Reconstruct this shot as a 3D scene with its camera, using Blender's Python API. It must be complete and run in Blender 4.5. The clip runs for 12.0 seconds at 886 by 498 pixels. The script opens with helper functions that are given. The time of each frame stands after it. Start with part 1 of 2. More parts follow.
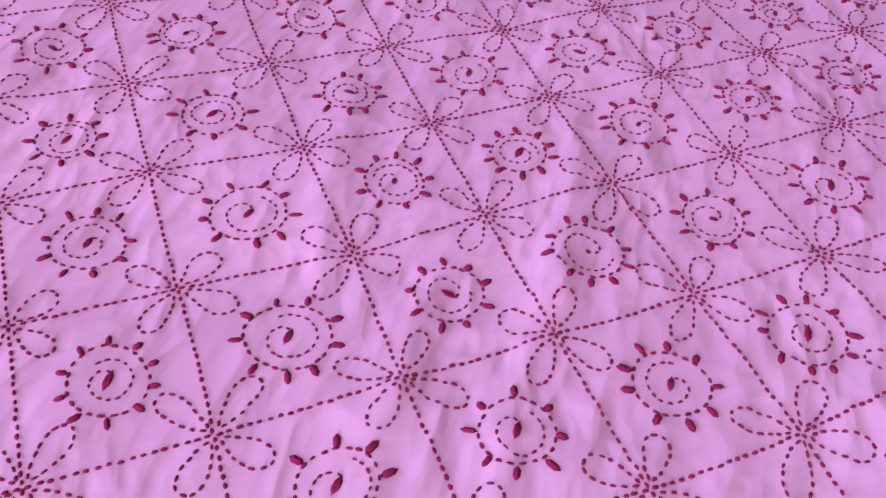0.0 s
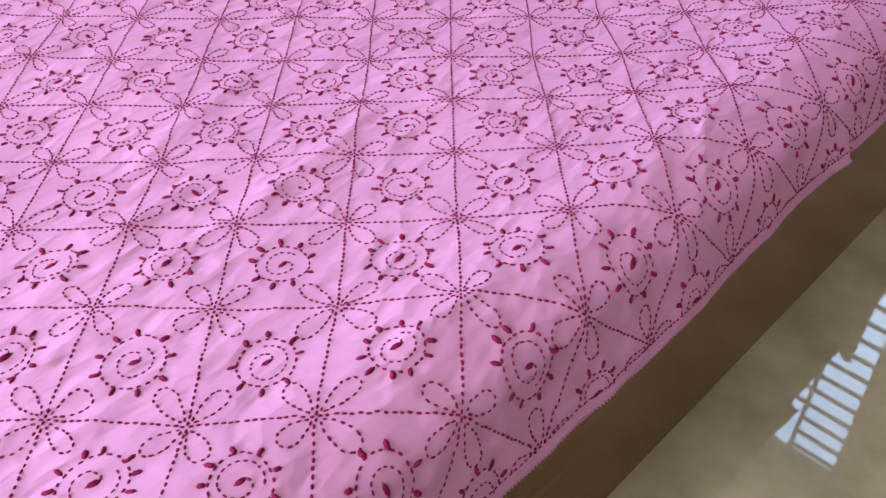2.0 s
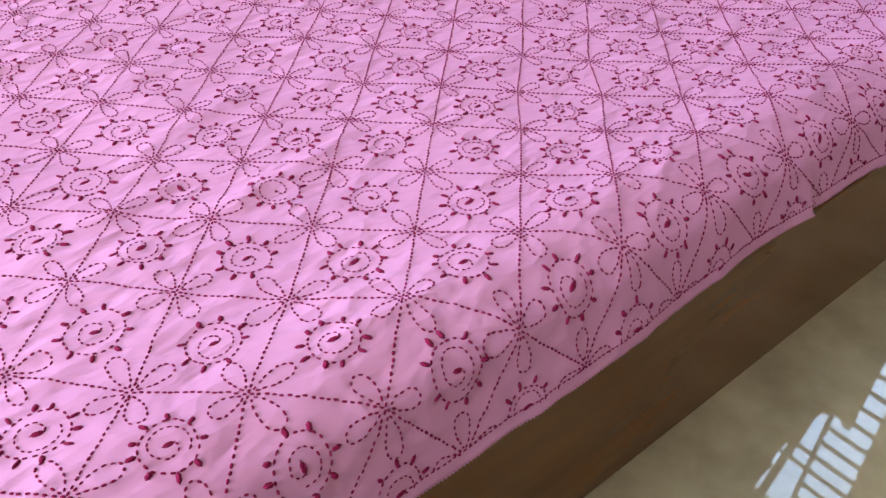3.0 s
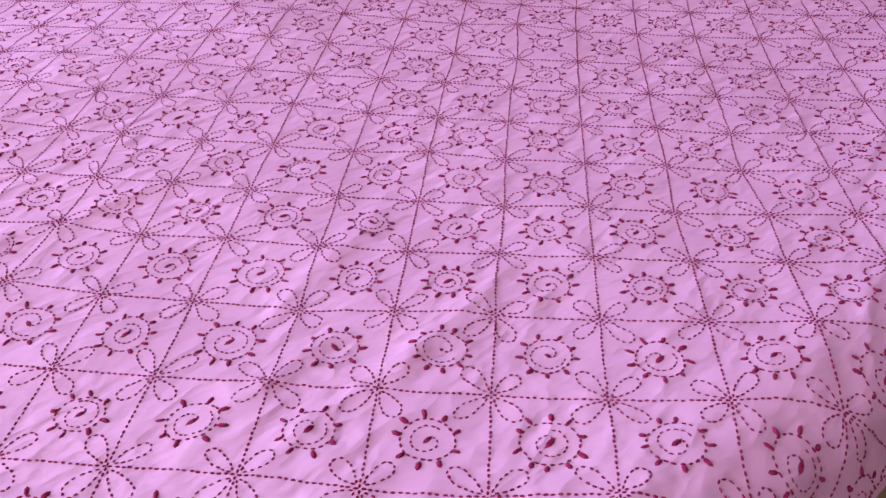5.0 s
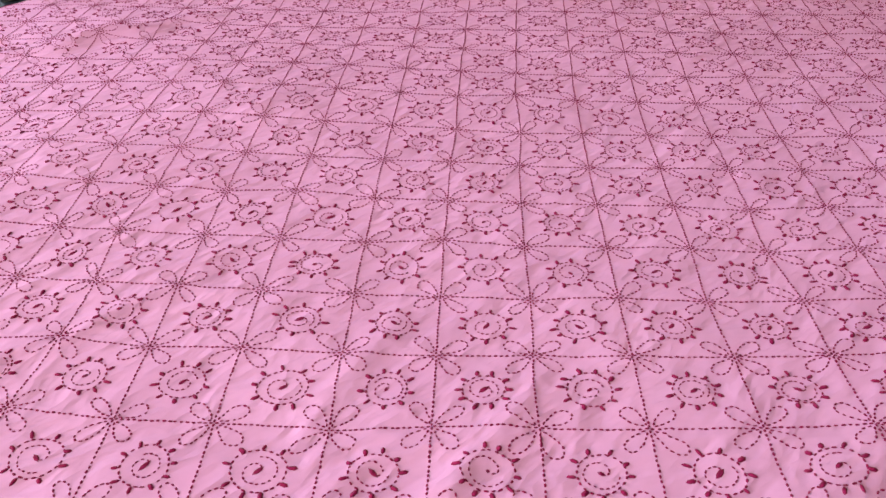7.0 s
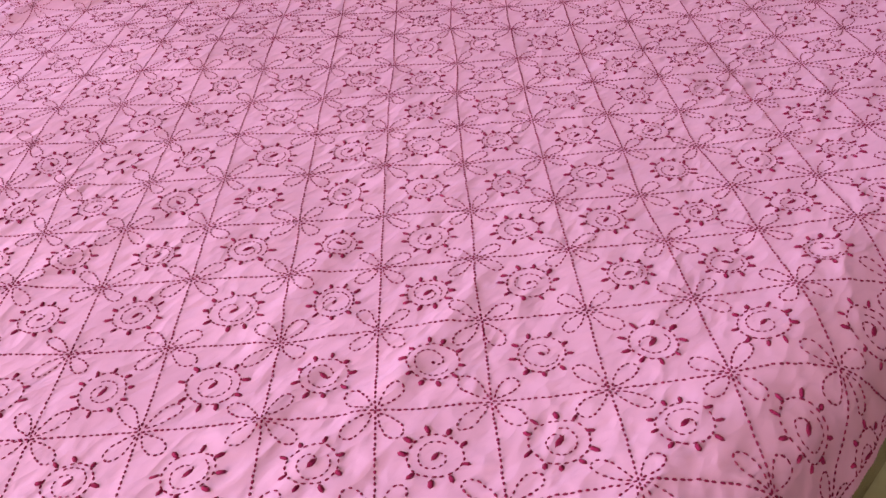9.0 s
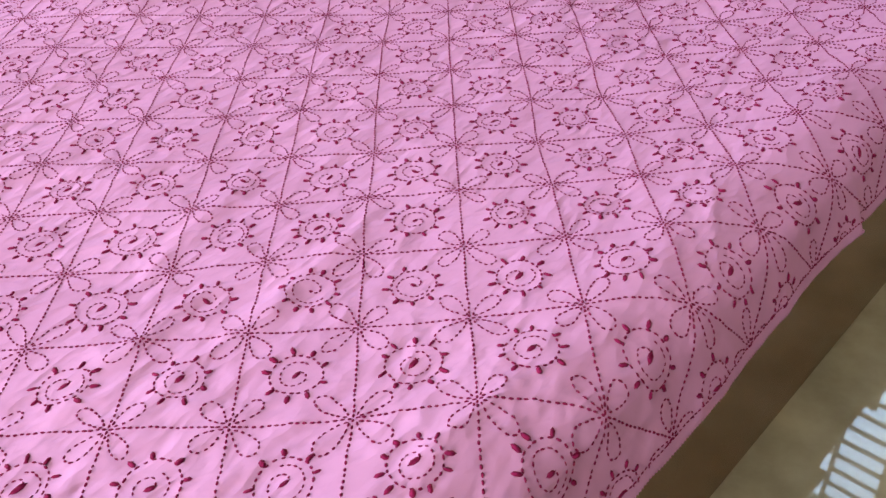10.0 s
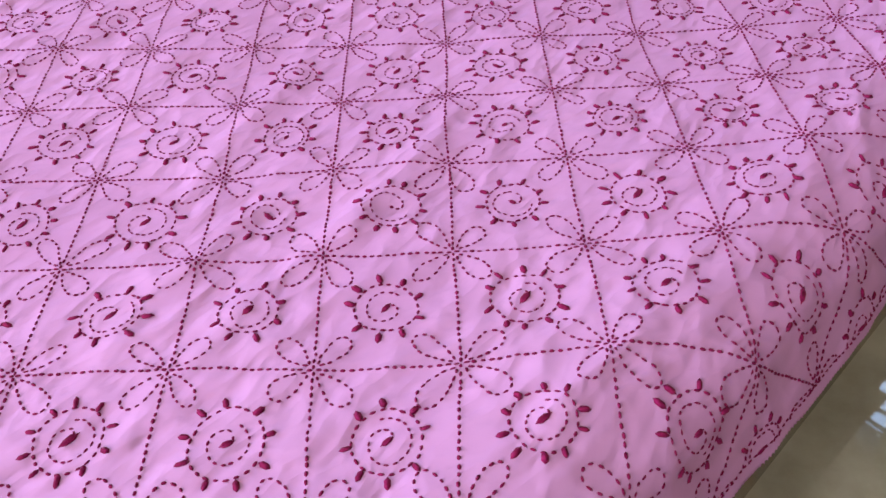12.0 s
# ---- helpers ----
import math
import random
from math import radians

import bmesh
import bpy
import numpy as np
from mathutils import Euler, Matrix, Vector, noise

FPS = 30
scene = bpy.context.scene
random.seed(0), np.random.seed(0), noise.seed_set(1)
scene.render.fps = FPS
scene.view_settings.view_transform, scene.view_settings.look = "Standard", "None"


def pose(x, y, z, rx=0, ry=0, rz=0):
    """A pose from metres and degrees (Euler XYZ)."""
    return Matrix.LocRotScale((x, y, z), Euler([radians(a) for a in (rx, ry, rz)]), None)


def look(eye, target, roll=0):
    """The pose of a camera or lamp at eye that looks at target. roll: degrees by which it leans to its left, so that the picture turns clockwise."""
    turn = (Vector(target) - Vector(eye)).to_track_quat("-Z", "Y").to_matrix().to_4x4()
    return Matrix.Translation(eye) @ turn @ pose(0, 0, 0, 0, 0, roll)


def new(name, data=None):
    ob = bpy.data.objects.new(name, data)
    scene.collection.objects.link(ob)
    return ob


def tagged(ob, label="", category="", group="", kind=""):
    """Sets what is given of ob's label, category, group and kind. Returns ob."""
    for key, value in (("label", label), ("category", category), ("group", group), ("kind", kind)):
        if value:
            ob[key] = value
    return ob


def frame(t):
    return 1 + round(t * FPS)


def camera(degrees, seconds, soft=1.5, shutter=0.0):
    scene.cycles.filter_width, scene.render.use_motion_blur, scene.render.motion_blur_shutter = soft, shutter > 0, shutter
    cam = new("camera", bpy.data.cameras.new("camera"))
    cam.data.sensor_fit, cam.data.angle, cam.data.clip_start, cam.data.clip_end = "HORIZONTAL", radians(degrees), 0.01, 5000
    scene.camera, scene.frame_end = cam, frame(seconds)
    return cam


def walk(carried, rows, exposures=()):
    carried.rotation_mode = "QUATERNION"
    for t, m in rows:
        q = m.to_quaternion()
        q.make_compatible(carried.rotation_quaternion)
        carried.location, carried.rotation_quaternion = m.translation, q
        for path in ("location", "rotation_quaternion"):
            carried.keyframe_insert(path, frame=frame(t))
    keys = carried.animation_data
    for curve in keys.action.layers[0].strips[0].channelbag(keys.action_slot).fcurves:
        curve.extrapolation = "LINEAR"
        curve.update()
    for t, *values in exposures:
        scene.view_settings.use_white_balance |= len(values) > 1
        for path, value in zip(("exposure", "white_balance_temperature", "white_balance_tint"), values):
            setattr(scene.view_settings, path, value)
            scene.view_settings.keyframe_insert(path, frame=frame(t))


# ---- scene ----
cam = camera(55.88, 12.0)
PATH = [
    (0, (-0.481, -0.235, 0.821), (-0.101, 0.579, -0.253), 6.16),
    (0.5, (-0.392, -0.348, 0.836), (-0.196, 0.624, -0.152), -1.85),
    (1, (-0.277, -0.465, 0.861), (-0.191, 0.565, -0.083), -2.65),
    (1.5, (-0.172, -0.536, 0.871), (-0.168, 0.509, -0.061), -3.16),
    (2, (-0.077, -0.570, 0.876), (-0.128, 0.476, -0.053), -2.03),
    (2.5, (-0.012, -0.605, 0.868), (-0.094, 0.444, -0.056), -0.77),
    (3, (0.000, -0.617, 0.887), (-0.113, 0.467, 0.009), 1.05),
    (3.2, (-0.013, -0.607, 0.890), (-0.136, 0.488, 0.026), 1.39),
    (4.8, (-0.117, -0.520, 0.928), (-0.276, 0.594, 0.095), -1.16),
    (5, (-0.157, -0.502, 0.932), (-0.315, 0.611, 0.098), -1.82),
    (5.5, (-0.230, -0.461, 0.958), (-0.393, 0.665, 0.141), -2.12),
    (6, (-0.247, -0.434, 0.962), (-0.410, 0.706, 0.166), -2.28),
    (6.5, (-0.236, -0.428, 0.964), (-0.369, 0.718, 0.172), -1.73),
    (6.7, (-0.233, -0.431, 0.968), (-0.344, 0.720, 0.178), -1.45),
    (8.3, (-0.213, -0.450, 0.941), (-0.283, 0.698, 0.143), -4.13),
    (8.5, (-0.208, -0.460, 0.932), (-0.275, 0.682, 0.126), -4.39),
    (9, (-0.188, -0.493, 0.924), (-0.254, 0.637, 0.100), -6.50),
    (9.5, (-0.148, -0.523, 0.909), (-0.211, 0.589, 0.061), -7.07),
    (10, (-0.076, -0.538, 0.907), (-0.144, 0.561, 0.044), -5.22),
    (10.5, (0.024, -0.577, 0.912), (-0.074, 0.519, 0.047), -1.28),
    (11, (0.050, -0.595, 0.906), (-0.124, 0.489, 0.038), -0.46),
    (11.5, (0.028, -0.558, 0.911), (-0.131, 0.517, 0.028), -1.64),
    (12, (-0.171, -0.442, 0.852), (-0.231, 0.541, -0.143), -4.16),
]
walk(cam, [(t, look(eye, target, roll)) for t, eye, target, roll in PATH], [
    (0.0, 0.37, 5750, 16), (1.5, 0.51, 5800, 13), (2.5, 0.73, 6250, 7), (3.2, 0.69, 6150, 6), (5.0, 0.55, 5800, 6), (5.5, 0.51, 5800, 6),
    (6.5, 0.60, 7150, 2), (8.5, 0.59, 7350, -1), (9.5, 0.61, 7000, 0), (10.0, 0.63, 6450, 3), (10.5, 0.67, 6300, 5), (11.0, 0.67, 6150, 6), (12.0, 0.51, 5750, 9)])


# ---------- world and lights ----------
N2 = Vector((0.7213, -0.6926, 0.0))   # across the bed, out of its open long side
T2 = Vector((0.6926, 0.7213, 0.0))    # along the bed, towards the headboard
TOP = 0.400                           # height of the bedspread
BED = Matrix(((N2.x, T2.x, 0, 0), (N2.y, T2.y, 0, 0), (0, 0, 1, 0), (0, 0, 0, 1)))

world = bpy.data.worlds.new("sky")
scene.world = world
world.use_nodes = True
wn = world.node_tree
sky = wn.nodes.new("ShaderNodeTexSky")
sky.sky_type = "NISHITA"
sky.sun_disc = False
sky.sun_elevation = radians(48)
sky.sun_rotation = radians(200)
wn.links.new(sky.outputs[0], wn.nodes["Background"].inputs[0])
wn.nodes["Background"].inputs[1].default_value = 0.15


def opening_light(name, n, t, z, sx, sz, aim, watts, colour):
    """Daylight that comes in through an unseen opening of the room."""
    data = bpy.data.lights.new(name, "AREA")
    data.shape, data.size, data.size_y, data.energy, data.color = "RECTANGLE", sx, sz, watts, colour
    ob = new(name, data)
    ob.matrix_world = look(BED @ Vector((n, t, z)), BED @ Vector(aim))
    return ob


# South lamp is added behind the camera, tuned to even the bed's brightness.
opening_light("added_south_daylight", -0.35, -3.52, 1.50, 1.8, 2.1, (-0.5, 0.6, 0.4), 122, (1.0, 0.91, 0.84))
opening_light("side_window_daylight", -3.93, -2.20, 1.85, 2.0, 1.5, (-0.5, 0.0, 0.4), 138, (0.76, 0.87, 1.0))


# ---------- materials ----------
def material(name, colour, rough=0.6, metal=0.0):
    m = bpy.data.materials.new(name)
    m.use_nodes = True
    b = m.node_tree.nodes["Principled BSDF"]
    b.inputs["Base Color"].default_value = (*colour, 1)
    b.inputs["Roughness"].default_value = rough
    b.inputs["Metallic"].default_value = metal
    return m, m.node_tree, b


def node(tree, kind, **inputs):
    n = tree.nodes.new(kind)
    for key, value in inputs.items():
        n.inputs[key.replace("_", " ")].default_value = value
    return n


def mottled(name, a, b, scale, rough=0.6, bump=0.0, fine=0.0, detail=6.0, stretch=(1, 1, 1), spread=(0.35, 0.65), metal=0.0):
    """Two colours mixed by noise at one scale, with a relief at a finer one."""
    m, tree, bsdf = material(name, a, rough, metal)
    co = tree.nodes.new("ShaderNodeTexCoord")
    mp = tree.nodes.new("ShaderNodeMapping")
    mp.inputs["Scale"].default_value = stretch
    tree.links.new(co.outputs["Object"], mp.inputs[0])
    n1 = node(tree, "ShaderNodeTexNoise", Scale=scale, Detail=detail, Roughness=0.6)
    tree.links.new(mp.outputs[0], n1.inputs["Vector"])
    ramp = tree.nodes.new("ShaderNodeValToRGB")
    ramp.color_ramp.elements[0].position, ramp.color_ramp.elements[1].position = spread
    ramp.color_ramp.elements[0].color, ramp.color_ramp.elements[1].color = (*a, 1), (*b, 1)
    tree.links.new(n1.outputs[0], ramp.inputs[0])
    tree.links.new(ramp.outputs[0], bsdf.inputs["Base Color"])
    if bump:
        n2 = node(tree, "ShaderNodeTexNoise", Scale=fine, Detail=4.0)
        tree.links.new(mp.outputs[0], n2.inputs["Vector"])
        bp = node(tree, "ShaderNodeBump", Strength=bump, Distance=0.002)
        tree.links.new(n2.outputs[0], bp.inputs["Height"])
        tree.links.new(bp.outputs[0], bsdf.inputs["Normal"])
    return m


COTTON = mottled("pink_cotton", (0.568, 0.272, 0.548), (0.622, 0.305, 0.606), 5.0, 0.75, 0.35, 60.0)


def crinkle(mat):
    """Soft crinkles drawn out along the bed and puckers between the stitches."""
    tree = mat.node_tree
    bsdf = tree.nodes["Principled BSDF"]
    co = tree.nodes.new("ShaderNodeTexCoord")
    turn = tree.nodes.new("ShaderNodeMapping")
    turn.inputs["Rotation"].default_value = (0, 0, radians(43.8))
    tree.links.new(co.outputs["Object"], turn.inputs[0])
    wander = node(tree, "ShaderNodeTexNoise", Scale=9.0, Detail=2.0)
    tree.links.new(turn.outputs[0], wander.inputs["Vector"])
    push = tree.nodes.new("ShaderNodeVectorMath")
    push.operation = "MULTIPLY_ADD"
    push.inputs[1].default_value = (0.05, 0.05, 0.0)
    tree.links.new(wander.outputs["Color"], push.inputs[0])
    tree.links.new(turn.outputs[0], push.inputs[2])
    last = None
    for kind, scale, stretch, dist, strength in (("noise", 14.0, (1.0, 0.35, 1.0), 0.0036, 0.8), ("facet", 17.0, (1.0, 0.36, 0.2), 0.0032, 0.8),
                                                 ("facet", 48.0, (1.0, 0.4, 0.2), 0.0042, 0.85), ("facet", 95.0, (1.0, 0.5, 0.3), 0.0018, 0.75), ("noise", 1500.0, (1, 1, 1), 0.00015, 0.4)):
        mp = tree.nodes.new("ShaderNodeMapping")
        mp.inputs["Scale"].default_value = stretch
        tree.links.new(push.outputs[0], mp.inputs[0])
        if kind == "noise":
            nz = node(tree, "ShaderNodeTexNoise", Scale=scale, Detail=1.0, Roughness=0.4, Distortion=0.2)
        else:
            nz = node(tree, "ShaderNodeTexVoronoi", Scale=scale)
            nz.feature = "SMOOTH_F1"
            nz.inputs["Smoothness"].default_value = 0.25
        tree.links.new(mp.outputs[0], nz.inputs["Vector"])
        bp = node(tree, "ShaderNodeBump", Strength=strength, Distance=dist)
        tree.links.new(nz.outputs[0], bp.inputs["Height"])
        if last:
            tree.links.new(last.outputs[0], bp.inputs["Normal"])
        last = bp
    tree.links.new(last.outputs[0], bsdf.inputs["Normal"])


crinkle(COTTON)
COTTON.node_tree.nodes["Principled BSDF"].inputs["Sheen Weight"].default_value = 0.0
COTTON.node_tree.nodes["Principled BSDF"].inputs["Sheen Roughness"].default_value = 0.4
COTTON.node_tree.nodes["Principled BSDF"].inputs["Specular IOR Level"].default_value = 0.12
THREAD = mottled("maroon_thread", (0.165, 0.005, 0.052), (0.250, 0.011, 0.085), 300.0, 0.8, 0.4, 1500.0)
THREAD.node_tree.nodes["Principled BSDF"].inputs["Specular IOR Level"].default_value = 0.12
LAMINATE = mottled("brown_laminate", (0.100, 0.036, 0.009), (0.150, 0.058, 0.015), 1.6, 0.12, stretch=(1, 1, 9))
LAMINATE.node_tree.nodes["Principled BSDF"].inputs["Specular IOR Level"].default_value = 0.30
MARBLE = mottled("beige_marble", (0.27, 0.25, 0.18), (0.47, 0.44, 0.33), 7.0, 0.02, 0.015, 4.0, spread=(0.30, 0.72))
PLASTER = mottled("cream_plaster", (0.47, 0.41, 0.31), (0.53, 0.46, 0.36), 2.0, 0.8, 0.2, 90.0)
WHITE = mottled("white_ticking", (0.72, 0.70, 0.66), (0.80, 0.78, 0.74), 20.0, 0.8, 0.3, 300.0)
IRON = mottled("painted_iron", (0.16, 0.17, 0.20), (0.22, 0.23, 0.26), 30.0, 0.45, 0.2, 200.0)
CURTAIN = mottled("olive_curtain", (0.26, 0.24, 0.16), (0.32, 0.29, 0.20), 12.0, 0.85, 0.3, 400.0)
NAVY = mottled("navy_cloth", (0.012, 0.016, 0.035), (0.02, 0.025, 0.05), 20.0, 0.8, 0.3, 300.0)


# ---------- mesh helpers ----------
def mesh_ob(name, verts, faces, mat, parent=None, label="", smooth=False):
    me = bpy.data.meshes.new(name)
    me.from_pydata([tuple(v) for v in verts], [], faces)
    me.materials.append(mat)
    if smooth:
        me.polygons.foreach_set("use_smooth", [True] * len(me.polygons))
    me.update()
    ob = new(name, me)
    if parent:
        ob.parent = parent
    if label:
        ob["label"] = label
    return ob


def part(name, bm, mat, parent=None, label="", smooth=False):
    me = bpy.data.meshes.new(name)
    bm.to_mesh(me)
    bm.free()
    me.materials.append(mat)
    if smooth:
        me.polygons.foreach_set("use_smooth", [True] * len(me.polygons))
    ob = new(name, me)
    if parent:
        ob.parent = parent
    if label:
        ob["label"] = label
    return ob


def box(n0, n1, t0, t1, z0, z1, bevel=0.0, segments=2, bm=None):
    """A box in the bed's axes: across, along, up."""
    own = bmesh.new()
    bmesh.ops.create_cube(own, size=1.0, matrix=BED @ Matrix.Translation(((n0 + n1) / 2, (t0 + t1) / 2, (z0 + z1) / 2)) @ Matrix.Diagonal((n1 - n0, t1 - t0, z1 - z0, 1)))
    if bevel:
        bmesh.ops.bevel(own, geom=own.edges[:], offset=bevel, segments=segments, affect="EDGES", profile=0.5)
    if bm is None:
        return own
    tmp = bpy.data.meshes.new("tmp")
    own.to_mesh(tmp)
    own.free()
    bm.from_mesh(tmp)
    bpy.data.meshes.remove(tmp)
    return bm


def empty(name, label, category, group=""):
    return tagged(new(name), label, category, group)


# ---------- the room ----------
W_LEFT, W_RIGHT, W_HEAD, W_BACK, CEIL = -4.0, 4.6, 1.43, -3.6, 2.8

floor = part("floor", box(W_LEFT - 0.2, W_RIGHT + 0.2, W_BACK - 0.2, W_HEAD + 0.2, -0.12, 0.0), MARBLE)
tagged(floor, "polished beige marble floor with a mirror shine", "floor", kind="structure")
ceiling = part("ceiling", box(W_LEFT - 0.2, W_RIGHT + 0.2, W_BACK - 0.2, W_HEAD + 0.2, CEIL, CEIL + 0.12), PLASTER)
tagged(ceiling, "plain cream plastered ceiling", "ceiling", kind="structure")


def wall(name, label, boxes):
    bm = bmesh.new()
    for b in boxes:
        box(*b, bm=bm)
    return tagged(part(name, bm, PLASTER), label, "wall", kind="structure")


WIN = (-0.34, 0.30, 0.48, 1.536)   # window opening: across from, to; sill, head
wall("wall_north", "cream plastered wall with a barred window", [
    (W_LEFT, WIN[0], W_HEAD, W_HEAD + 0.08, 0, CEIL), (WIN[1], W_RIGHT, W_HEAD, W_HEAD + 0.08, 0, CEIL),
    (WIN[0], WIN[1], W_HEAD, W_HEAD + 0.08, 0, WIN[2]), (WIN[0], WIN[1], W_HEAD, W_HEAD + 0.08, WIN[3], CEIL)])
SIDE = (-3.22, -1.18, 0.92, 2.56)     # opening in the west wall: along from, to; sill, head
wall("wall_west", "cream plastered wall with a bright window opening", [
    (W_LEFT - 0.2, W_LEFT, W_BACK - 0.2, SIDE[0], 0, CEIL), (W_LEFT - 0.2, W_LEFT, SIDE[1], W_HEAD + 0.2, 0, CEIL),
    (W_LEFT - 0.2, W_LEFT, SIDE[0], SIDE[1], 0, SIDE[2]), (W_LEFT - 0.2, W_LEFT, SIDE[0], SIDE[1], SIDE[3], CEIL)])
wall("wall_east", "plain cream plastered wall", [(W_RIGHT, W_RIGHT + 0.2, W_BACK - 0.2, W_HEAD + 0.2, 0, CEIL)])
SOUTH_OPENING = (-1.27, 0.57, 0.0, 2.58)    # unseen opening added in the south wall for daylight: across from, to; floor, head
wall("wall_south", "cream plastered wall with an unseen opening added for daylight", [
    (W_LEFT, SOUTH_OPENING[0], W_BACK - 0.2, W_BACK, 0, CEIL), (SOUTH_OPENING[1], W_RIGHT, W_BACK - 0.2, W_BACK, 0, CEIL),
    (SOUTH_OPENING[0], SOUTH_OPENING[1], W_BACK - 0.2, W_BACK, SOUTH_OPENING[3], CEIL)])

# bright sky outside the barred window
glow, glow_tree, glow_bsdf = material("bright_sky", (0.7, 0.82, 1.0), 1.0)
glow_bsdf.inputs["Emission Color"].default_value = (0.54, 0.71, 1.0, 1)
glow_bsdf.inputs["Emission Strength"].default_value = 5.8
tagged(part("backdrop", box(-3.0, 3.0, W_HEAD + 1.6, W_HEAD + 1.62, -0.5, 4.5), glow), "bright pale blue sky outside", "sky", kind="structure")

# barred window
window = tagged(empty("window_1", "bright daylight window with dark horizontal iron bars", "window"), kind="structure")
MULLION = -0.060
for n in (WIN[0] + 0.02, MULLION, WIN[1] - 0.02):
    part("upright", box(n - 0.006, n + 0.006, W_HEAD + 0.02, W_HEAD + 0.04, WIN[2], WIN[3], 0.002, 1), IRON, window)
for k in range(15):
    z = 1.504 - 0.0677 * k
    low = -0.26 if k in (0, 4, 5) else MULLION
    part("bar", box(low, WIN[1], W_HEAD + 0.006, W_HEAD + 0.018, z - 0.0055, z + 0.0055, 0.002, 1), IRON, window)


def curtain(n_low, n_high, n_low2, n_high2, z0, z1, t, label):
    """A gathered hanging whose edges may lean: across at the bottom from, to, and at the top."""
    m, rows = 60, 24
    verts, faces = [], []
    for back in (0.0, 0.004):
        for a in range(rows + 1):
            v = a / rows
            for b in range(m + 1):
                u = b / m
                n = (n_low + (n_high - n_low) * u) * (1 - v) + (n_low2 + (n_high2 - n_low2) * u) * v
                w = 0.012 * math.sin(u * 38 + 0.8 * math.sin(5 * v)) * (0.5 + 0.5 * v)
                verts.append(BED @ Vector((n, t + w + back, z0 + (z1 - z0) * v)))
    half = (rows + 1) * (m + 1)
    for o in (0, half):
        for a in range(rows):
            for b in range(m):
                i = o + a * (m + 1) + b
                f = (i, i + 1, i + m + 2, i + m + 1)
                faces.append(f if o == 0 else f[::-1])
    ob = mesh_ob("curtain", verts, faces, CURTAIN, None, "", True)
    return tagged(ob, label, "curtain", "curtains at the window")


curtain(0.051, 0.40, 0.098, 0.40, 0.46, 1.57, W_HEAD - 0.016, "olive curtain drawn aside at the barred window")
# Added piece: masks the lower window to step its reflection in the floor.
curtain(-0.42, 0.012, -0.42, 0.012, 0.46, 0.958, W_HEAD - 0.016, "added olive curtain piece masking the lower window")
curtain(-0.42, -0.119, -0.42, -0.184, 0.962, 1.57, W_HEAD - 0.016, "olive curtain drawn across most of the window")
# Added strip: the gap beside it makes the bright streak in the floor.
curtain(-0.105, -0.082, -0.174, -0.146, 0.962, 1.57, W_HEAD - 0.016, "added narrow olive curtain strip beside a bright gap")

# ---------- the bed ----------
BED_L, BED_R, BED_HEAD, BED_FOOT = -1.82, 0.075, 1.375, -0.62
bed = empty("bed", "low double bed with glossy brown laminate side boards", "bed")
part("side_board", box(BED_R - 0.028, BED_R, BED_FOOT, BED_HEAD, 0.0, 0.268, 0.003), LAMINATE, bed, "glossy brown laminate board")
part("side_board", box(BED_L, BED_L + 0.028, BED_FOOT, BED_HEAD, 0.0, 0.268, 0.003), LAMINATE, bed)
part("foot_board", box(BED_L + 0.03, BED_R - 0.03, BED_FOOT, BED_FOOT + 0.028, 0.0, 0.268, 0.003), LAMINATE, bed)
part("headboard", box(BED_L - 0.02, BED_R, BED_HEAD + 0.002, BED_HEAD + 0.030, 0.0, 0.42, 0.006), LAMINATE, bed)
part("slatted_base", box(BED_L + 0.03, BED_R - 0.03, BED_FOOT + 0.03, BED_HEAD, 0.22, 0.264), LAMINATE, bed)
mattress = part("mattress", box(BED_L + 0.02, 0.064, BED_FOOT + 0.03, BED_HEAD - 0.01, 0.270, 0.374, 0.03, 4), WHITE)
tagged(mattress, "white mattress under the pink bedspread", "mattress")

trunk = empty("storage_trunk", "dark navy trunk on the floor beyond the bed", "trunk")
part("body", box(-2.80, -2.36, 0.15, 0.62, 0.0, 0.27, 0.012), NAVY, trunk)
part("lid", box(-2.81, -2.35, 0.14, 0.63, 0.272, 0.32, 0.014), NAVY, trunk)

# ---------- bedspread ----------
def hash2(ix, iy, seed):
    h = (ix * 374761393 + iy * 668265263 + seed * 974711) & 0x7FFFFFFF
    h = ((h ^ (h >> 13)) * 1274126177) & 0x7FFFFFFF
    return ((h ^ (h >> 16)) & 0xFFFF) / 65535.0


def perlin(x, y, seed=0):
    """Smooth gradient noise on arrays, about -0.7 to 0.7."""
    x, y = np.asarray(x, float), np.asarray(y, float)
    ix, iy = np.floor(x).astype(np.int64), np.floor(y).astype(np.int64)
    fx, fy = x - ix, y - iy
    u, v = fx * fx * fx * (fx * (fx * 6 - 15) + 10), fy * fy * fy * (fy * (fy * 6 - 15) + 10)

    def corner(dx, dy):
        a = hash2(ix + dx, iy + dy, seed) * 2 * np.pi
        return np.cos(a) * (fx - dx) + np.sin(a) * (fy - dy)

    return (corner(0, 0) * (1 - u) + corner(1, 0) * u) * (1 - v) + (corner(0, 1) * (1 - u) + corner(1, 1) * u) * v


def step(a, b, x):
    k = np.clip((x - a) / (b - a), 0, 1)
    return k * k * (3 - 2 * k)


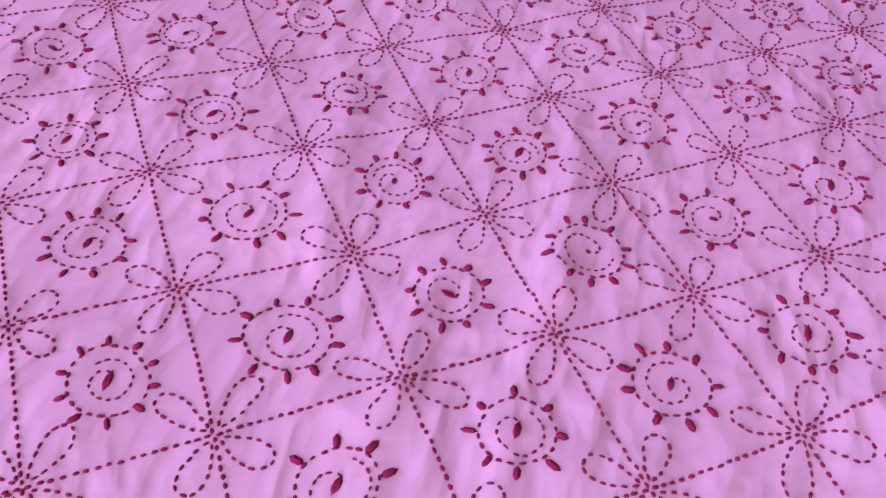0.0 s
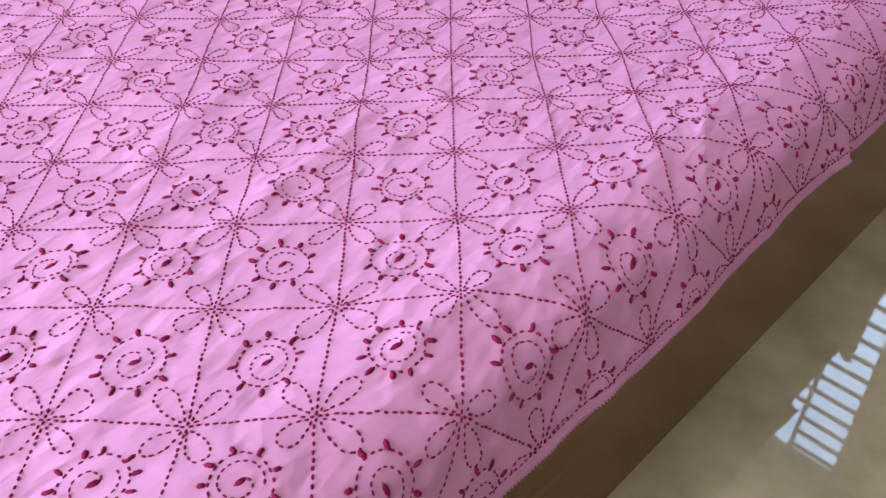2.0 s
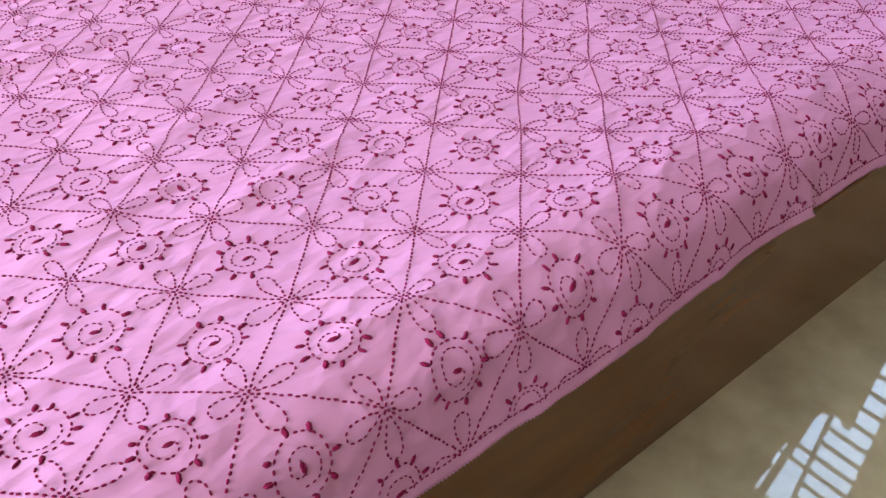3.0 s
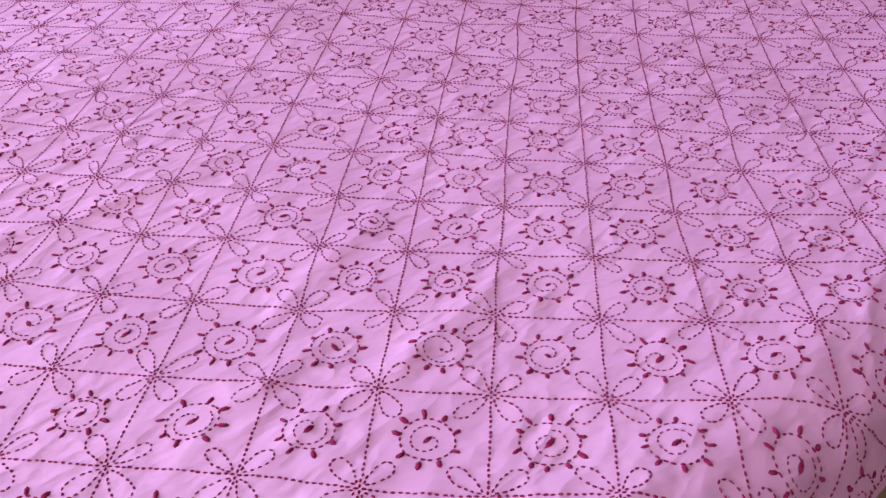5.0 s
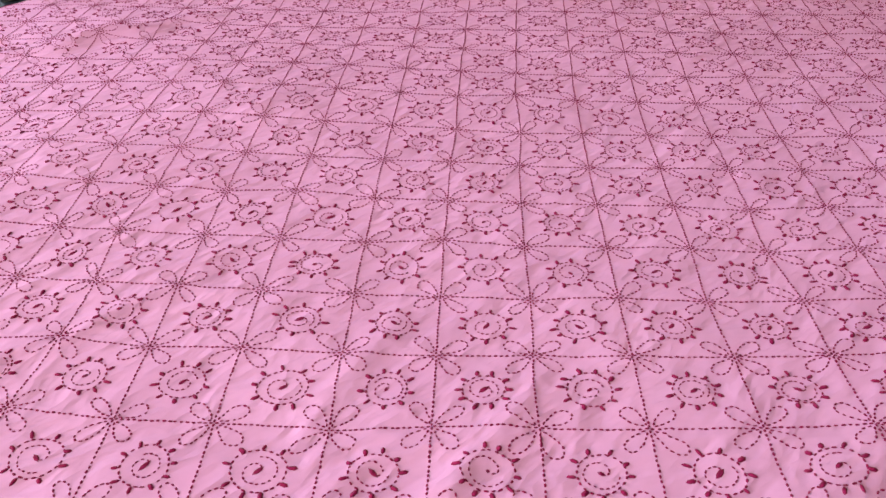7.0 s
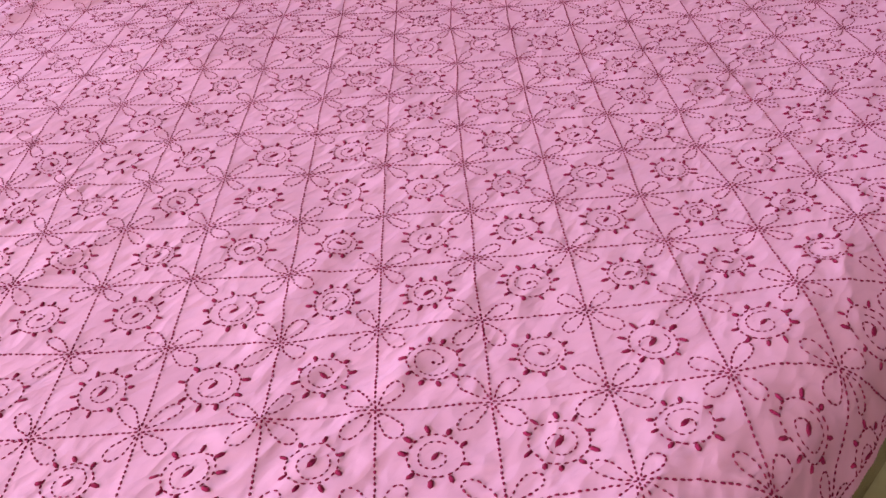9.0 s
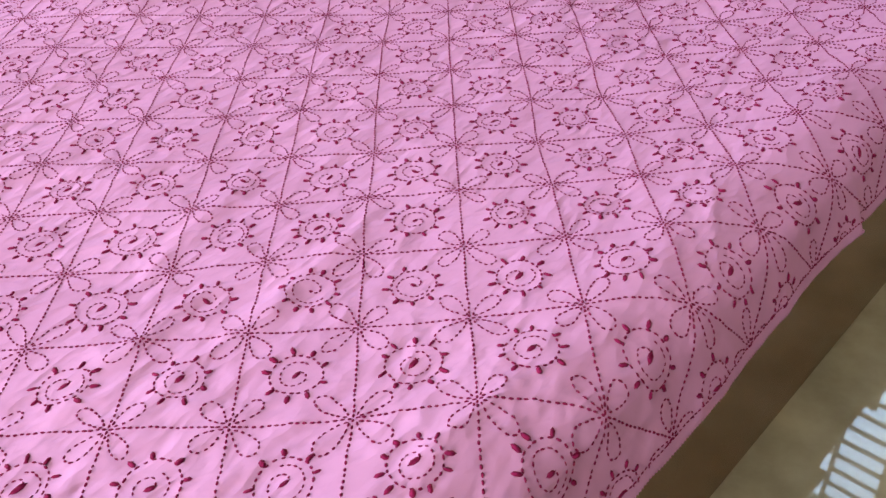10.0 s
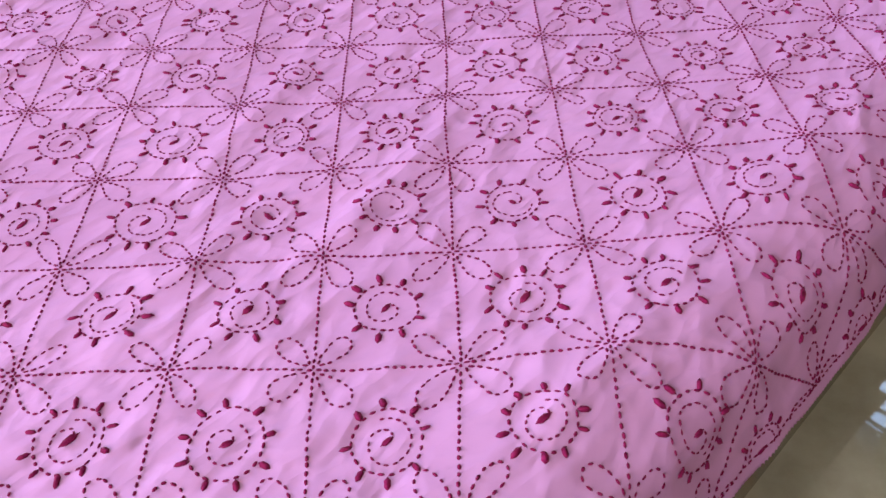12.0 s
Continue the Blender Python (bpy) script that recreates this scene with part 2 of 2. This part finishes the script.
def crease(c, t, angle, across, along, seed, sharp=0.12):
    """Long narrow ridges that run at an angle, fading in and out."""
    ca, sa = math.cos(angle), math.sin(angle)
    u, v = c * ca + t * sa, -c * sa + t * ca
    r = np.abs(perlin(u / across + 0.6 * perlin(u / along, v / along, seed + 5), v / along, seed))
    mask = step(0.0, 0.35, perlin(c / 0.33, t / 0.33, seed + 9))
    return np.exp(-r / sharp) * mask


HEM = 0.160                                  # where the cloth ends, measured on the cloth
FAR = -1.81
# the cloth breaks gently at the mattress edge, then turns down
S_TAB = np.linspace(-0.2, 0.4, 1201)
SLOPE = np.radians(15) * step(-0.010, 0.060, S_TAB) + np.radians(58) * step(0.056, 0.094, S_TAB)
N_TAB = S_TAB[0] + np.concatenate([[0], np.cumsum(np.cos(SLOPE[:-1]) * np.diff(S_TAB))])
Z_TAB = np.concatenate([[0], np.cumsum(np.sin(SLOPE[:-1]) * np.diff(S_TAB))])


def poly(k, u, v):
    return k[0] + v * (k[1] + v * (k[2] + v * k[3])) + u * (k[4] + v * (k[5] + v * k[6])) + u * u * (k[7] + v * k[8]) + u * u * u * k[9]


def lattice_uv(c, t):
    """Slow drift of the hand-drawn lattice over the bed, in tens of cells."""
    c = np.clip(c, -1.0, 0.05)
    t = np.clip(t, -0.5, 0.62)
    return np.clip(c * N2.x + t * T2.x, -0.95, 0.30), np.clip((c * N2.y + t * T2.y) / 1.04, -0.25, 0.75)


RIDGES = (  # across and along at each end, width, height
    (-0.205, -0.19, -0.262, -0.012, 0.014, 0.0050), (-0.365, -0.21, -0.441, -0.037, 0.014, 0.0050),
    (-0.645, -0.33, -0.663, -0.177, 0.014, 0.0060), (-0.663, -0.445, -0.664, -0.33, 0.013, 0.0060),
    (-0.206, -0.307, -0.218, -0.199, 0.012, 0.0050), (-0.218, -0.199, -0.221, -0.101, 0.012, 0.0045),
    (0.022, -0.22, 0.011, -0.105, 0.010, 0.0045), (-0.245, -0.33, -0.254, -0.266, 0.006, 0.0030),
    (-0.259, -0.363, -0.301, -0.191, 0.013, 0.0045), (-1.503, -0.157, -1.46, 0.147, 0.030, 0.016),
    (-1.478, 0.006, -1.445, 0.309, 0.028, 0.014), (-0.08, -0.35, -0.10, -0.20, 0.010, 0.0035))


def ridge(c, t, c0, t0, c1, t1, wide, high):
    d = np.array([c1 - c0, t1 - t0])
    ln = math.hypot(*d)
    d = d / ln
    along = (c - c0) * d[0] + (t - t0) * d[1]
    off = (c - c0) * d[1] - (t - t0) * d[0] + 0.4 * wide * np.sin(along * 31)
    ends = step(-0.05, 0.05, along) * (1 - step(ln - 0.05, ln + 0.06, along))
    return high * ends * np.exp(-np.abs(off / wide) ** 1.5)


def relief(c, t):
    """Height of the cloth's undulations and creases."""
    z = poly((0.0098, -0.0344, 0.0027, 0.0144, 0.0529, -0.0701, -0.0154, 0.0349, -0.0024, -0.0106), *lattice_uv(c, t))
    z += 0.004 * np.exp(-((c - 0.004) / 0.04) ** 2)
    z += 0.0030 * perlin(c / 0.30 + 3.1, t / 0.40, 11) + 0.0010 * perlin(c / 0.09, t / 0.16, 12)
    z += 0.0030 * crease(c, t, -0.05, 0.075, 0.42, 21, 0.12)
    z += 0.0024 * crease(c, t, -0.30, 0.06, 0.35, 31, 0.12)
    z += 0.0018 * crease(c, t, 0.28, 0.06, 0.35, 36, 0.12)
    z += 0.0006 * crease(c, t, 0.75, 0.05, 0.22, 41, 0.12)
    z += 0.0020 * crease(c, t, -0.10, 0.026, 0.18, 51, 0.14)
    z += 0.0014 * crease(c, t, 0.15, 0.016, 0.10, 61, 0.16)
    for r in RIDGES:
        z += 0.75 * ridge(c, t, *r)
    return z


def surface(c, t):
    """Cloth coordinates (across, along) to places in the bed's axes."""
    c, t = np.asarray(c, float), np.asarray(t, float)
    s = c + 0.006 * perlin(t / 0.25, 0 * t, 71)
    n = np.where(s < -0.05, c, c - s + np.interp(s, S_TAB, N_TAB))
    drop = np.interp(s, S_TAB, Z_TAB)
    rest = np.maximum(s - 0.09, 0)
    # the far long side rolls down as well
    s2 = np.maximum(FAR - c, 0)
    a2 = np.minimum(s2 / 0.045, radians(82))
    rest2 = np.maximum(s2 - 0.045 * radians(82), 0)
    n = np.where(c < FAR, FAR - 0.045 * np.sin(a2) - rest2 * 0.14, n)
    drop = drop + 0.045 * (1 - np.cos(a2)) + rest2 * 0.99
    h = relief(c, t)
    k = step(0.02, 0.10, c)
    # loose pleats of the hanging edge
    pleat = 0.005 * perlin(t / 0.13, c / 0.4, 81) + 0.0035 * perlin(t / 0.050, c / 0.3, 82) + 0.0012 * perlin(t / 0.022, c / 0.08, 83)
    for t0, depth in ((0.385, 0.005), (0.60, 0.013)):
        pleat = pleat + depth * np.where(t < t0, np.exp(-(t0 - t) / 0.06), -0.5 * np.exp(-(t - t0) / 0.08))
    n = n + k * (pleat * np.clip(rest / 0.06 + 0.25, 0, 1) + 0.5 * h)
    z = TOP + h * (1 - 0.75 * k) - drop
    return np.stack([n, t, z], -1)


def hem_at(t):
    """Where the cloth is cut along the open side."""
    return HEM + 0.009 - 0.023 * step(-0.25, 0.40, np.asarray(t)) + 0.002 * perlin(np.asarray(t) / 0.2, 0 * np.asarray(t), 91) - 0.006 * step(0.597, 0.606, np.asarray(t)) - 0.004 * step(0.384, 0.387, np.asarray(t))


ROT = np.array(BED.to_3x3())
bedspread = empty("bedspread", "pink cotton bedspread with maroon running-stitch embroidery", "bedspread")


def build_cloth():
    cs = np.concatenate([np.linspace(FAR - 0.16, FAR + 0.02, 22)[:-1], np.arange(FAR + 0.02, -0.9, 0.010), np.arange(-0.9, 0.0, 0.005), np.linspace(0.0, 1.0, 52)])
    flat = cs.copy()
    edge = len(cs) - 52
    ts = np.concatenate([np.arange(-0.66, 0.75, 0.005), np.arange(0.75, 1.366, 0.010)])
    C, Tt = np.meshgrid(flat, ts, indexing="ij")
    C[edge:] = C[edge:] * hem_at(Tt[edge:])
    P = surface(C, Tt) @ ROT.T
    nc, nt = C.shape
    idx = np.arange(nc * nt).reshape(nc, nt)
    faces = np.stack([idx[:-1, :-1], idx[1:, :-1], idx[1:, 1:], idx[:-1, 1:]], -1).reshape(-1, 4)
    ob = mesh_ob("cloth", P.reshape(-1, 3).tolist(), faces.tolist(), COTTON, bedspread, "pink cotton cloth with soft creases", True)
    mod = ob.modifiers.new("thickness", "SOLIDIFY")
    mod.thickness, mod.offset = 0.0012, -1
    return ob


build_cloth()

# embroidery: stitches are laid on the cloth along lines in lattice coordinates
PX, PY = 0.1, 0.104
TO_CLOTH = np.array([[N2.x, N2.y], [T2.x, T2.y]])
rng = np.random.default_rng(7)

# crossings drawn a little off the lattice, in millimetres
JOG = {(-2, 8): (-2.5, 14.6), (1, 0): (-1.0, 13.3), (-7, 1): (-10.1, 7.9), (-1, -2): (-3.0, 12.2), (-3, 4): (-1.7, 11.9), (-5, 5): (-2.9, 11.1), (-7, 4): (-11.2, -1.4), (-3, -2): (5.9, -8.9), (2, 1): (-6.5, 8.0), (1, 5): (-0.6, -10.0), (-2, 7): (4.9, -7.9), (-8, 6): (2.3, -8.1), (0, 3): (-4.5, -6.3), (-4, 1): (3.5, -6.9), (1, 4): (-5.1, -5.3), (-2, -2): (-4.0, -4.8), (-3, -1): (1.9, -6.0), (-7, 2): (0.3, 6.1), (-8, 4): (5.6, -2.4), (-2, -1): (1.8, -5.7), (-2, 3): (2.3, -5.3), (-3, 7): (3.7, -4.1), (-5, 2): (0.0, 5.4), (1, 3): (4.2, -3.1)}


def warp(p):
    """The hand-drawn lattice is a little uneven. Lattice metres to cloth coordinates."""
    ct = p @ TO_CLOTH.T
    uv = lattice_uv(ct[:, 0], ct[:, 1])
    drift = np.stack([poly((0.0046, -0.0425, 0.0128, 0.0036, -0.0148, -0.0206, -0.0063, -0.0255, 0.0118, 0.0013), *uv),
                      poly((0.0074, -0.0314, -0.0091, 0.0087, 0.0066, -0.0727, -0.0020, 0.0165, -0.0088, 0.0076), *uv)], -1)
    col = np.interp(p[:, 0] / PX, np.arange(-9, 4), (0.0000, 0.0072, 0.0014, -0.0002, -0.0028, 0.0051, 0.0034, 0.0027, 0.0028, 0.0034, -0.0013, -0.0007, 0.0000))
    row = np.interp(p[:, 1] / PY, np.arange(-2, 9), (-0.0145, -0.0052, -0.0060, -0.0032, -0.0048, -0.0077, -0.0071, -0.0066, -0.0062, -0.0009, 0.0146))
    d = drift + np.stack([col, row], -1)
    for (i, j), shift in JOG.items():
        hat = np.clip(1 - np.abs(p[:, 0] / PX - i), 0, 1) * np.clip(1 - np.abs(p[:, 1] / PY - j), 0, 1)
        d = d + hat[:, None] * np.array(shift) * 0.001
    return (p + d) @ TO_CLOTH.T


def stitched(points, pitch, length, width, jitter=0.18, closed=False):
    """Running stitches along a line: rows of start, end and width, in cloth coordinates."""
    q = warp(np.asarray(points, float))
    seg = np.linalg.norm(np.diff(q, axis=0), axis=1)
    run = np.concatenate([[0], np.cumsum(seg)])
    count = max(1, int(round(run[-1] / pitch)))
    out = []
    for k in range(count):
        m = (k + 0.5 + rng.uniform(-0.08, 0.08)) * run[-1] / count
        half = 0.5 * length * rng.uniform(1 - jitter, 1 + jitter)
        a, b = max(m - half, 0), min(m + half, run[-1])
        off = rng.normal(0, 0.00025, 2)
        out.append([np.interp(a, run, q[:, 0]) + off[0], np.interp(a, run, q[:, 1]) + off[1], np.interp(b, run, q[:, 0]) + off[0], np.interp(b, run, q[:, 1]) + off[1], width * rng.uniform(0.85, 1.15)])
    return out


def thread_mesh(rows):
    """Plump little stitches, each with two tips and two rings of four."""
    r = np.array(rows)
    a, b, w = r[:, 0:2], r[:, 2:4], r[:, 4]
    d = (b - a)
    ring = []
    e = 0.0015
    for k in (0.0, 0.26, 0.74, 1.0):
        m = a + d * k
        p = surface(m[:, 0], m[:, 1])
        tc = surface(m[:, 0] + e, m[:, 1]) - p
        tt = surface(m[:, 0], m[:, 1] + e) - p
        nor = np.cross(tc, tt)
        nor /= np.linalg.norm(nor, axis=1)[:, None]
        ln = np.maximum(np.linalg.norm(d, axis=1), 1e-6)[:, None]
        dirs = (tc * d[:, :1] + tt * d[:, 1:]) / ln
        side = np.cross(nor, dirs)
        side /= np.linalg.norm(side, axis=1)[:, None]
        ww = w[:, None]
        if k in (0.0, 1.0):
            ring.append((p + nor * 0.0001)[:, None])
        else:
            ring.append(np.stack([p + side * ww * 0.5 + nor * 0.0003, p + nor * (ww * 0.42 + 0.0004), p - side * ww * 0.5 + nor * 0.0003, p - nor * 0.0004], 1))
    return (np.concatenate(ring, 1) @ ROT.T).reshape(-1, 3)     # 1 + 4 + 4 + 1 vertices a stitch


STITCH = []
for k in range(4):
    STITCH += [(0, 1 + (k + 1) % 4, 1 + k), (9, 5 + k, 5 + (k + 1) % 4), (1 + k, 1 + (k + 1) % 4, 5 + (k + 1) % 4, 5 + k)]


def thread_ob(name, verts, label=""):
    """One object of stitches from their vertices, ten to a stitch."""
    faces = [tuple(10 * q + i for i in f) for q in range(len(verts) // 10) for f in STITCH]
    return mesh_ob(name, verts.tolist(), faces, THREAD, bedspread, label, True)


def petal_line(x, y, angle, reach, wide):
    u = np.linspace(0, 2 * np.pi, 25)
    r = 0.5 * (1 - np.cos(u))
    along = 0.0045 + (reach - 0.0045) * r
    side = wide * 0.5 * np.sin(u) * (0.35 + 0.65 * r) * 1.25
    ca, sa = math.cos(angle), math.sin(angle)
    return np.stack([x + along * ca - side * sa, y + along * sa + side * ca], -1)


def flower(i, j):
    rows = []
    for q in range(4):
        ang = math.pi / 4 + q * math.pi / 2 + rng.normal(0, 0.10)
        rows += stitched(petal_line(PX * i, PY * j, ang, 0.0375 * rng.uniform(0.9, 1.1), 0.0165 * rng.uniform(0.85, 1.15)), 0.0060, 0.0042, 0.0019)
    return rows


def sun(i, j):
    """Rows of stitches with the piece that each belongs to: 0 ring, 1 spiral, 2 heart, from 3 on the rays."""
    cx, cy = PX * (i + 0.5) + rng.normal(0, 0.0012), PY * (j + 0.5) + rng.normal(0, 0.0012)
    r0 = 0.0222 * rng.uniform(0.92, 1.08)
    turn = rng.uniform(0, 2 * math.pi)
    flip = 1 if rng.random() < 0.7 else -1
    wob = rng.uniform(0, 6.28)
    u = np.linspace(0, 2 * np.pi, 41)
    rr = r0 * (1 + 0.05 * np.cos(2 * u + wob) + 0.02 * np.cos(3 * u + 2 * wob))
    rows = [r + [0] for r in stitched(np.stack([cx + rr * np.cos(u + turn), cy + rr * np.sin(u + turn)], -1), 0.0066, 0.0046, 0.0020)]
    # rays
    count = int(rng.choice([8, 9, 9, 10]))
    for k in range(count):
        a = turn + (k + rng.uniform(-0.15, 0.15)) * 2 * math.pi / count
        lean = a + rng.normal(0, 0.22)
        ra = r0 * 1.0
        ln = 0.0088 * rng.uniform(0.8, 1.2)
        p = np.array([[cx + ra * math.cos(a), cy + ra * math.sin(a)], [cx + ra * math.cos(a) + ln * math.cos(lean), cy + ra * math.sin(a) + ln * math.sin(lean)]])
        q = warp(p)
        rows.append([*q[0], *q[1], 0.0041 * rng.uniform(0.8, 1.2), 3 + k])
    # inner spiral and its thick heart
    open_heart = (i, j) == (-3, 0)
    big_heart = (i, j) == (-7, 4)
    heart = rng.choice([0.4, 0.8, 1.0, 1.3]) * (0.2 if open_heart else 2.0 if big_heart else 1.0)
    axis = math.radians(rng.choice([45, 40, 55, -40])) + rng.normal(0, 0.15)
    v = np.linspace(0, 1, 40)
    ang = axis + flip * v * 2 * math.pi * rng.uniform(0.95, 1.25)
    rad = 0.0042 + (0.0095 + 0.0030 * rng.random()) * np.minimum(v * 1.8, 1) ** 0.7 * (1 if not open_heart else 1.05)
    if not big_heart:
        rows += [r + [1] for r in stitched(np.stack([cx + rad * np.cos(ang), cy + rad * np.sin(ang)], -1), 0.0056, 0.0039, 0.0016)]
    for k in range(3):
        off = (k - 1) * 0.0010
        ln = 0.0066 * math.sqrt(heart) * (1.0 if k == 1 else 0.7)
        ox, oy = -math.sin(axis) * off, math.cos(axis) * off
        p = np.array([[cx + ox - ln * math.cos(axis), cy + oy - ln * math.sin(axis)], [cx + ox + ln * math.cos(axis), cy + oy + ln * math.sin(axis)]])
        q = warp(p)
        rows.append([*q[0], *q[1], 0.0025 * math.sqrt(heart), 2])
    return rows


def line(i, j, di, dj):
    a, b = np.array([PX * i, PY * j]), np.array([PX * (i + di), PY * (j + dj)])
    k = np.linspace(0, 1, 9)[:, None]
    bow = rng.normal(0, 0.0009)
    q = a + (b - a) * k + np.array([-dj, di]) * bow * np.sin(np.pi * k)
    return stitched(q, 0.0057, 0.0042, 0.0022, 0.14)


def trimmed(rows):
    """Stitches that lie on the cloth, inside its hem."""
    if not rows:
        return []
    r = np.array(rows)
    m = (r[:, 0:2] + r[:, 2:4]) / 2
    keep = (m[:, 0] < hem_at(m[:, 1]) - 0.012) & (m[:, 0] > FAR - 0.13) & (m[:, 1] > -0.64) & (m[:, 1] < 1.355)
    return r[keep].tolist()


def near(i, j):
    c, t = TO_CLOTH @ np.array([PX * (i + 0.5), PY * (j + 0.5)])
    return -0.78 < c and t < 0.78


rest, near_rows, pieces = [], [], []
for i in range(-22, 16):
    for j in range(-16, 22):
        c, t = TO_CLOTH @ np.array([PX * i, PY * j])
        if not (FAR - 0.25 < c < 0.35 and -0.75 < t < 1.6):
            continue
        for name, rows in (("embroidered_sun", sun(i, j)), ("embroidered_flower", flower(i, j)), ("stitch_line", line(i, j, 1, 0)), ("stitch_line", line(i, j, 0, 1))):
            rows = trimmed(rows)
            if not rows:
                continue
            if not near(i, j):
                rest += [r[:5] for r in rows]
                continue
            if name != "embroidered_sun":
                pieces.append((name, len(rows)))
                near_rows += rows
                continue
            order = sorted({r[5] for r in rows})
            for k in order:
                some = [r[:5] for r in rows if r[5] == k]
                piece = "embroidered_sun" if k == order[0] else "spiral" if k == 1 else "heart" if k == 2 else "ray"
                pieces.append((piece, len(some)))
                near_rows += some
near_verts, at, last_sun = thread_mesh(near_rows), 0, None
for name, count in pieces:
    ob = thread_ob(name, near_verts[at:at + 10 * count])
    if name == "embroidered_sun":
        last_sun = ob
    elif name in ("spiral", "heart", "ray"):
        ob.parent = last_sun
    at += 10 * count
far_stitches = thread_ob("far_embroidery", thread_mesh(rest))
far_stitches["kind"] = "stuff"


def hem_line(inset, pitch, length, width):
    t = np.arange(-0.62, 1.35, pitch)
    rows = []
    for x in t:
        x = x + rng.uniform(-0.0004, 0.0004)
        c = float(hem_at(x)) - inset
        c1 = float(hem_at(x + length)) - inset
        rows.append([c, x, c1, x + length, width])
    return rows


thread_ob("hem_stitching", thread_mesh(hem_line(0.0135, 0.0058, 0.0041, 0.0017)))


def pinked_edge():
    """Small teeth along the cut edge."""
    x = np.arange(-0.64, 1.355, 0.0040)
    c0 = hem_at(x) - 0.001
    p = np.stack([surface(c0, x), surface(c0, x + 0.0038), surface(c0 + 0.0028, x + 0.0019)], 1)
    verts = (np.concatenate([p, p + np.array([-0.0012, 0, 0])], 1) @ ROT.T).reshape(-1, 3).tolist()
    faces = []
    for o in range(0, len(verts), 6):
        faces += [(o, o + 1, o + 2), (o + 5, o + 4, o + 3), (o, o + 2, o + 5, o + 3), (o + 1, o + 4, o + 5, o + 2)]
    return mesh_ob("pinked_edge", verts, faces, COTTON, bedspread, "zigzag cut pink edge")


pinked_edge()
